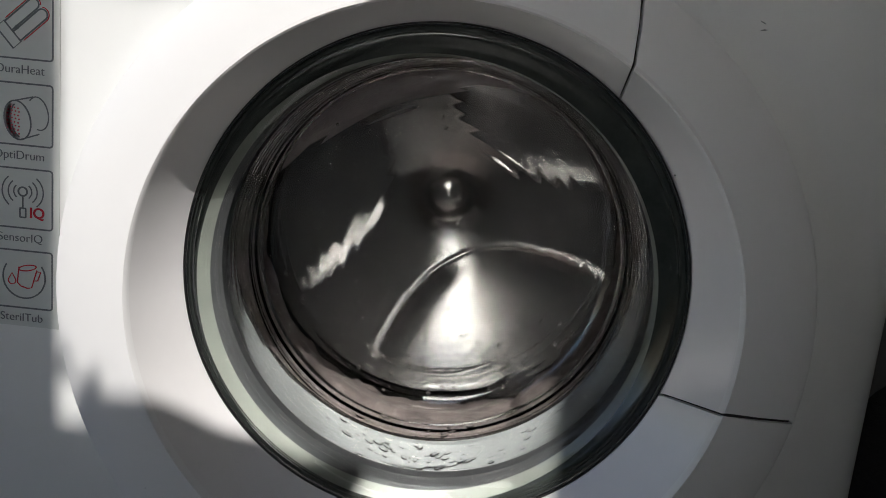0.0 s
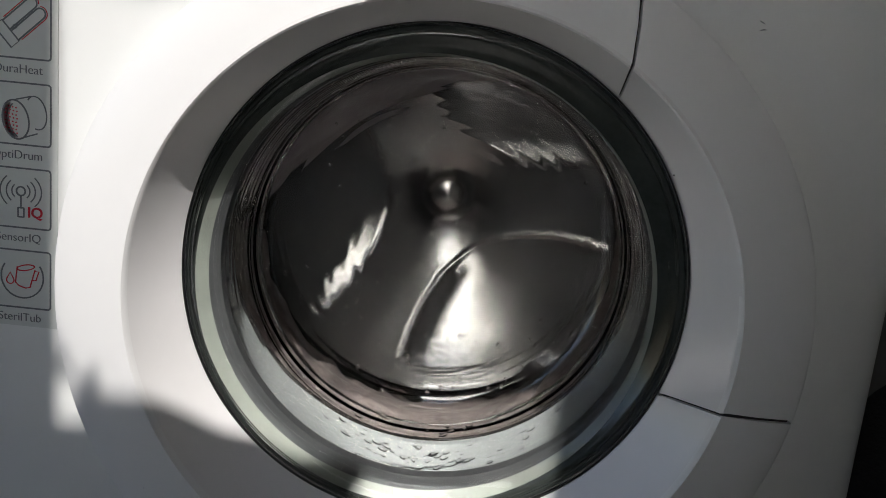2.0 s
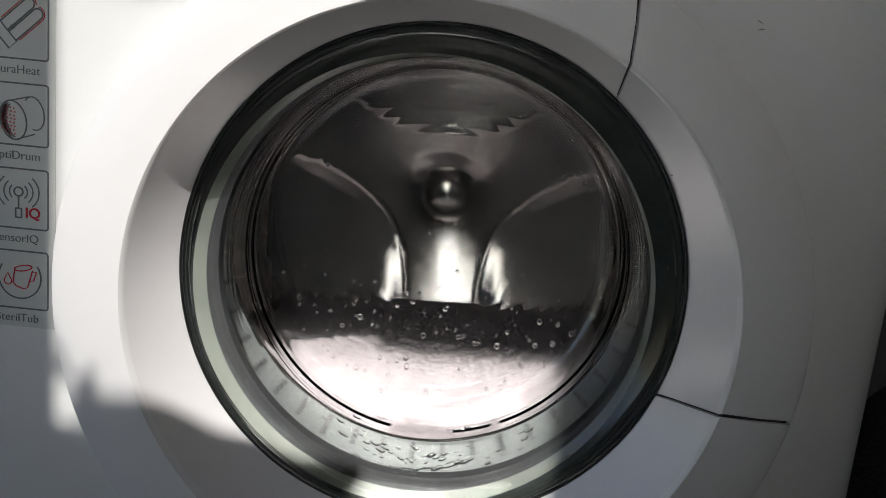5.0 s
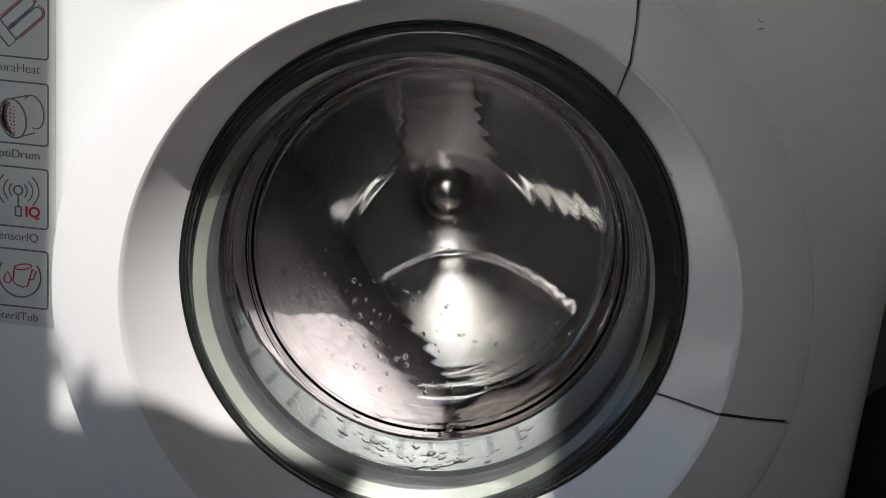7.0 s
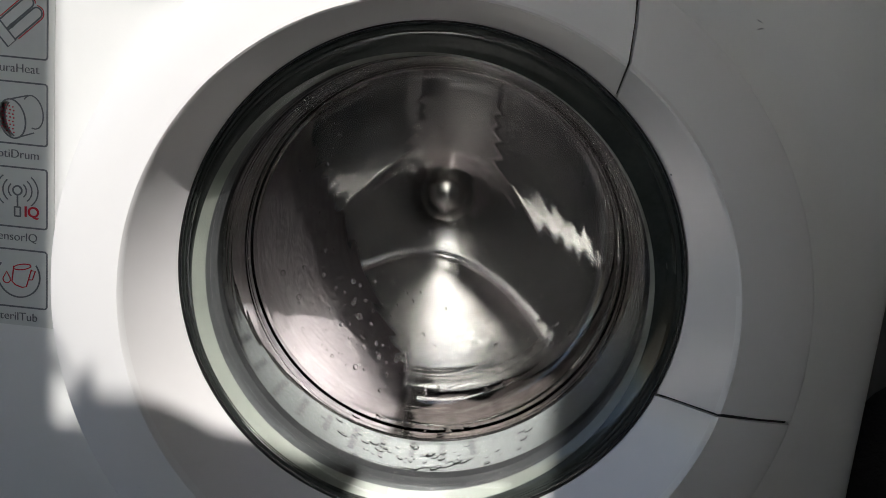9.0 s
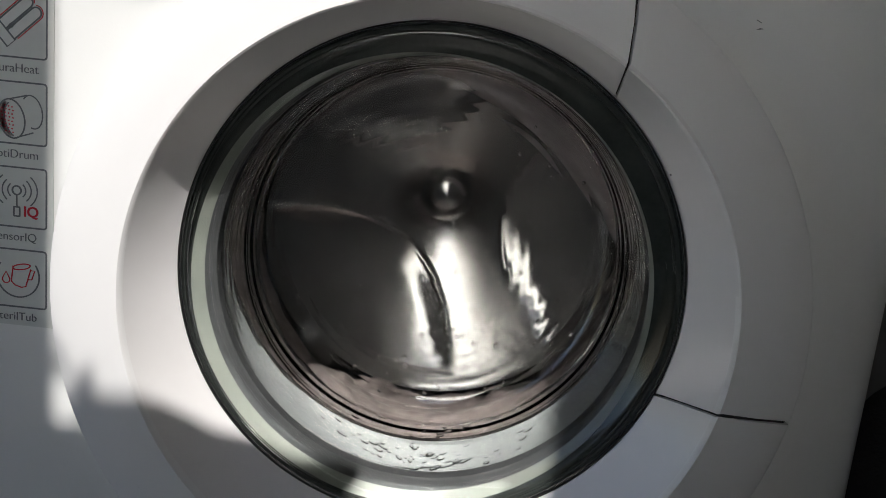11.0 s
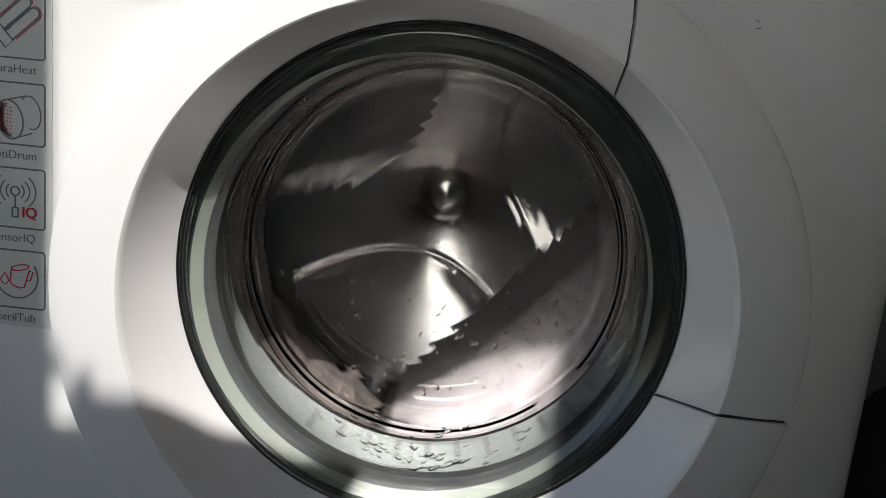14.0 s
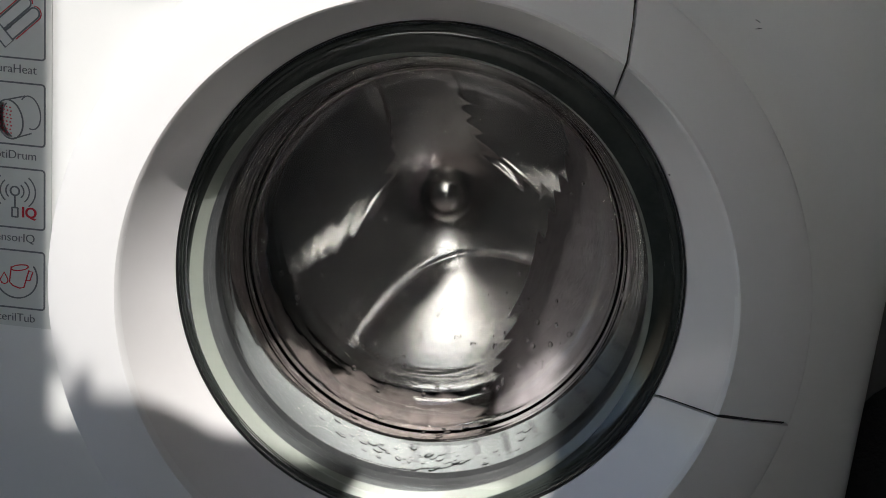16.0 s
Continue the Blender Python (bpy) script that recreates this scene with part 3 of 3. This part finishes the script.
# ---------------------------------------------------------------- dark clothes beside the machine
def build_clothes():
    bm = bmesh.new()
    n, m = 48, 30
    rows = []
    for i in range(m + 1):
        v = i / m
        row = []
        for k in range(n):
            w = 2 * math.pi * k / n
            rr = math.cos(v * math.pi / 2) ** .6 if v < 1 else 0
            x, y = .13 * rr * math.cos(w), .19 * rr * math.sin(w)
            z = .40 * v ** .8
            p = Vector((x * 9, y * 9, z * 9))
            f = 1 + .16 * noise.fractal(p, 1, 2, 3)
            row.append(bm.verts.new((.455 + x * f, .16 + y * f, max(0, z * (1 + .06 * noise.noise(p * 1.5))))))
        rows.append(row)
    for a, b in zip(rows, rows[1:]):
        for k in range(n):
            q = (k + 1) % n
            bm.faces.new((a[k], a[q], b[q], b[k]))
    bmesh.ops.remove_doubles(bm, verts=bm.verts, dist=1e-5)
    tagged(part("blanket", bm, BLACK_CLOTH, None, sharp=180), "dark grey blanket heaped on the floor beside the washing machine", "blanket")


build_clothes()

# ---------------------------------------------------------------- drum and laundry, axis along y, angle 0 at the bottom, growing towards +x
# the axis is pushed away from the camera point by the same factor
AXIS = CAM_POINT + DEEP * (Vector((-.004, 0, DC)) - CAM_POINT)


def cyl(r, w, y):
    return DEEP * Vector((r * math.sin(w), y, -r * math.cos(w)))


drum = None


def build_drum():
    global drum
    bm = bmesh.new()
    n = 128
    prof = [(.1607, .0632), (.1592, .0640), (.1588, .0656), (.1597, .0672), (.1630, .0680), (.1800, .0690), (.2200, .0730), (.2320, .0780), (.2350, .0860), (.2350, .3480), (.2300, .3600)]
    rows = [[bm.verts.new(cyl(r, 2 * math.pi * k / n, y)) for k in range(n)] for r, y in prof]
    for a, b in zip(rows, rows[1:]):
        for k in range(n):
            q = (k + 1) % n
            bm.faces.new((a[k], a[q], b[q], b[k]))
    drum = part("drum", bm, STEEL, machine, "spinning stainless steel drum")
    drum.location = AXIS
    bm = bmesh.new()
    prof = [(.1860, .0520), (.1680, .0595), (.1618, .0622), (.1607, .0632)]
    rows = [[bm.verts.new(cyl(r, 2 * math.pi * k / n, y)) for k in range(n)] for r, y in prof]
    for a, b in zip(rows, rows[1:]):
        for k in range(n):
            q = (k + 1) % n
            bm.faces.new((a[k], a[q], b[q], b[k]))
    part("front_ring", bm, MATTE, drum, "matte grey front ring of the drum")
    # stamped back plate with three lobes
    bm = bmesh.new()
    nr, na = 220, 540
    rows = []
    for i in range(nr + 1):
        r = .029 + (.2305 - .029) * i / nr
        u = i / nr
        row = []
        for k in range(na):
            w = 2 * math.pi * k / na
            # three lens-shaped pressings with a sloped wall, spokes between them
            d = (math.degrees(w) - 60 + 60) % 120 - 60
            tx, tz = r * math.sin(radians(d)), r * math.cos(radians(d))
            upper = tz - (.073 + .052 * (tx / .12) ** 2)
            lower = .205 - r
            e = -math.log(math.exp(-upper / .006) + math.exp(-lower / .006)) * .006
            inside = 1 / (1 + math.exp(-(e - .015) / .0066))
            lip = math.exp(-((e + .001) / .0035) ** 2)
            y = .404 - .052 * u ** 1.1 + .0032 * inside - .0009 * lip + .006 * math.exp(-(r - .029) / .012)
            row.append(bm.verts.new(cyl(r, w, y)))
        rows.append(row)
    for a, b in zip(rows, rows[1:]):
        for k in range(na):
            q = (k + 1) % na
            bm.faces.new((a[k], a[q], b[q], b[k]))
    part("back_plate", bm, SPUN, drum, "stamped steel back plate with three raised lobes", sharp=80)
    bm = bmesh.new()
    prof = [(.0295, .4095), (.0265, .4045), (.022, .4002), (.017, .3986), (.012, .3977), (.007, .3972), (.001, .3970)]
    rows = [[bm.verts.new(cyl(r, 2 * math.pi * k / 48, y)) for k in range(48)] for r, y in prof]
    for a, b in zip(rows, rows[1:]):
        for k in range(48):
            q = (k + 1) % 48
            bm.faces.new((a[k], a[q], b[q], b[k]))
    part("hub", bm, SPUN, drum, "round steel hub", sharp=60)
    for j in range(20):
        w = radians(-76 + 8.2 * j)
        bm = bmesh.new()
        long = .011 if j % 3 else .014
        vs = []
        for r, y in ((.1622, .0616), (.1622 + long, .0616 - .0043 * long / .01)):
            for dw in (-.0068, .0068):
                for lift in (0.0002, -.0020):
                    vs.append(bm.verts.new(cyl(r, w + dw, y + lift)))
        bmesh.ops.convex_hull(bm, input=vs)
        part("slot", bm, DARK, drum)
    for j in range(3):
        bm = bmesh.new()
        w0 = radians(60 + 120 * j)
        sec = [(-.16, .2345), (-.09, .222), (-.03, .208), (.03, .208), (.09, .222), (.16, .2345)]
        rows = []
        for y in (.085, .10, .33, .355):
            f = .97 if .09 < y < .34 else 1.0
            rows.append([bm.verts.new(cyl(r if f == 1.0 and r > .23 else (r if f < 1 else r + (.2345 - r) * .5), w0 + d, y)) for d, r in sec])
        for a, b in zip(rows, rows[1:]):
            for k in range(len(sec) - 1):
                bm.faces.new((a[k], a[k + 1], b[k + 1], b[k]))
        part("lifter", bm, STEEL, drum)


build_drum()


def cloth(name, mat, a0, a1, inner, rough, y0, y1, seed, label, flat=0.0):
    """A cloth pressed against the drum wall between two angles: a closed pad with folds; flat: the distance of its taut inner face from the axis."""
    bm = bmesh.new()
    na, ny = int(abs(a1 - a0) * 1.1), 34
    ins, outs = [], []
    mid = radians((a0 + a1) / 2)
    for i in range(na + 1):
        u = i / na
        w = radians(a0 + (a1 - a0) * u)
        taper = min(1, min(u, 1 - u) * 7) ** .6
        ri, ro = [], []
        for k in range(ny + 1):
            v = k / ny
            front = y0 + .003 * noise.noise(Vector((w * 6, 1.3, seed)))
            y = front + (y1 - front) * v
            p = Vector((math.sin(w) * 4, y * 14, math.cos(w) * 4 + seed))
            f = noise.fractal(p * 1.5, 1.0, 2.1, 4)
            fold = math.sin(y * 62 + 3.5 * noise.noise(p * .9) + w * 3)
            side = min(1, (1 - v) * 5) ** .5 * min(1, .7 + v * 6)
            r = .2345 - (.2345 - inner) * taper * (.25 + .75 * side) + rough * (f + .45 * fold) * taper
            if flat:
                deep = min(1, max(0, (y - .105) / .075))
                deep = deep * deep * (3 - 2 * deep)
                far = inner + (flat - inner) * deep
                r = min(.2340, far / max(.2, math.cos(w - mid)) ** (.75 * deep + .25)) + rough * (f + .45 * fold) * (1 - .85 * deep)
            r = min(.2340, max(.155 if y < .135 else .100, r))
            ri.append(bm.verts.new(cyl(r, w + (.004 if flat else .02) * f, y)))
            ro.append(bm.verts.new(cyl(.2346, w, y)))
        ins.append(ri), outs.append(ro)
    for i in range(na):
        for k in range(ny):
            bm.faces.new((ins[i][k], ins[i][k + 1], ins[i + 1][k + 1], ins[i + 1][k]))
            bm.faces.new((outs[i][k], outs[i + 1][k], outs[i + 1][k + 1], outs[i][k + 1]))
    for i in range(na):
        for k in (0, ny):
            bm.faces.new((ins[i][k], ins[i + 1][k], outs[i + 1][k], outs[i][k]))
    for k in range(ny):
        for i in (0, na):
            bm.faces.new((ins[i][k], outs[i][k], outs[i][k + 1], ins[i][k + 1]))
    ob = part(name, bm, mat, None, sharp=180)
    ob.location = AXIS
    return tagged(ob, label, "towel", "laundry in the drum")


laundry = [
    cloth("towel", LIGHT_CLOTH, -56, 56, .163, .005, .0685, .335, 1.0, "wet pinkish-white towel pressed against the drum wall", flat=.115),
    cloth("towel", DARK_CLOTH, 53, 189, .190, .010, .0685, .260, 5.0, "wet dark grey-brown towel pressed against the drum wall"),
    cloth("towel", DARK_CLOTH, 173, 307, .186, .012, .0685, .260, 9.0, "wet dark grey-brown towel pressed against the drum wall"),
]


# ---------------------------------------------------------------- turning of the drum
# seconds and the angle of the pale towel from the bottom towards +x, in degrees, run on from turn to turn
TURN = [
    (0.0, 205), (0.6, 179), (1.2, 181), (1.6, 190), (1.8, 202), (2.0, 214), (2.5, 83), (3.0, -26), (3.5, 225), (4.0, 148), (4.2, 192),
    (6.3, 207), (6.5, -64), (7.0, -50), (7.5, -17), (8.0, 50), (8.5, 131), (8.7, 226), (9.0, -63), (9.2, 52),
    (11.5, -42), (12.0, 147), (12.5, 8), (13.0, 235), (13.3, -46), (13.5, 136), (14.0, 48), (14.5, -40), (15.0, 268), (15.5, 172), (15.7, -12), (16.0, 78),
]
RATE = [(0.0, 1770), (0.9, 1800), (2.0, 1900), (3.0, 1960), (4.1, 2040), (6.5, 2230), (7.5, 2270), (8.2, 2300), (9.0, 2390), (11.5, 2520), (12.5, 2580), (13.2, 2690), (14.0, 2715), (16.0, 2720)]


def drum_angles():
    """The angle at every frame: the rate summed up, eased so that it meets the known angles."""
    total = frame(16.0)
    ts = np.arange(total) / FPS
    base = np.cumsum(np.interp(ts, [a for a, _ in RATE], [b for _, b in RATE])) / FPS
    base -= base[0]
    kt, ko = [], []
    off = None
    for t, ang in TURN:
        b = float(np.interp(t, ts, base))
        o = ang - b
        ref = off if off is not None else ang
        o += 360 * round((ref - o) / 360)
        off = o
        kt.append(t), ko.append(o)
    return ts, base + np.interp(ts, kt, ko)


def motions():
    ts, ang = drum_angles()
    rows = [(float(t), pose(*AXIS, 0, -float(a), 0)) for t, a in zip(ts, ang)]
    for ob in (drum, *laundry):
        walk(ob, rows)


motions()
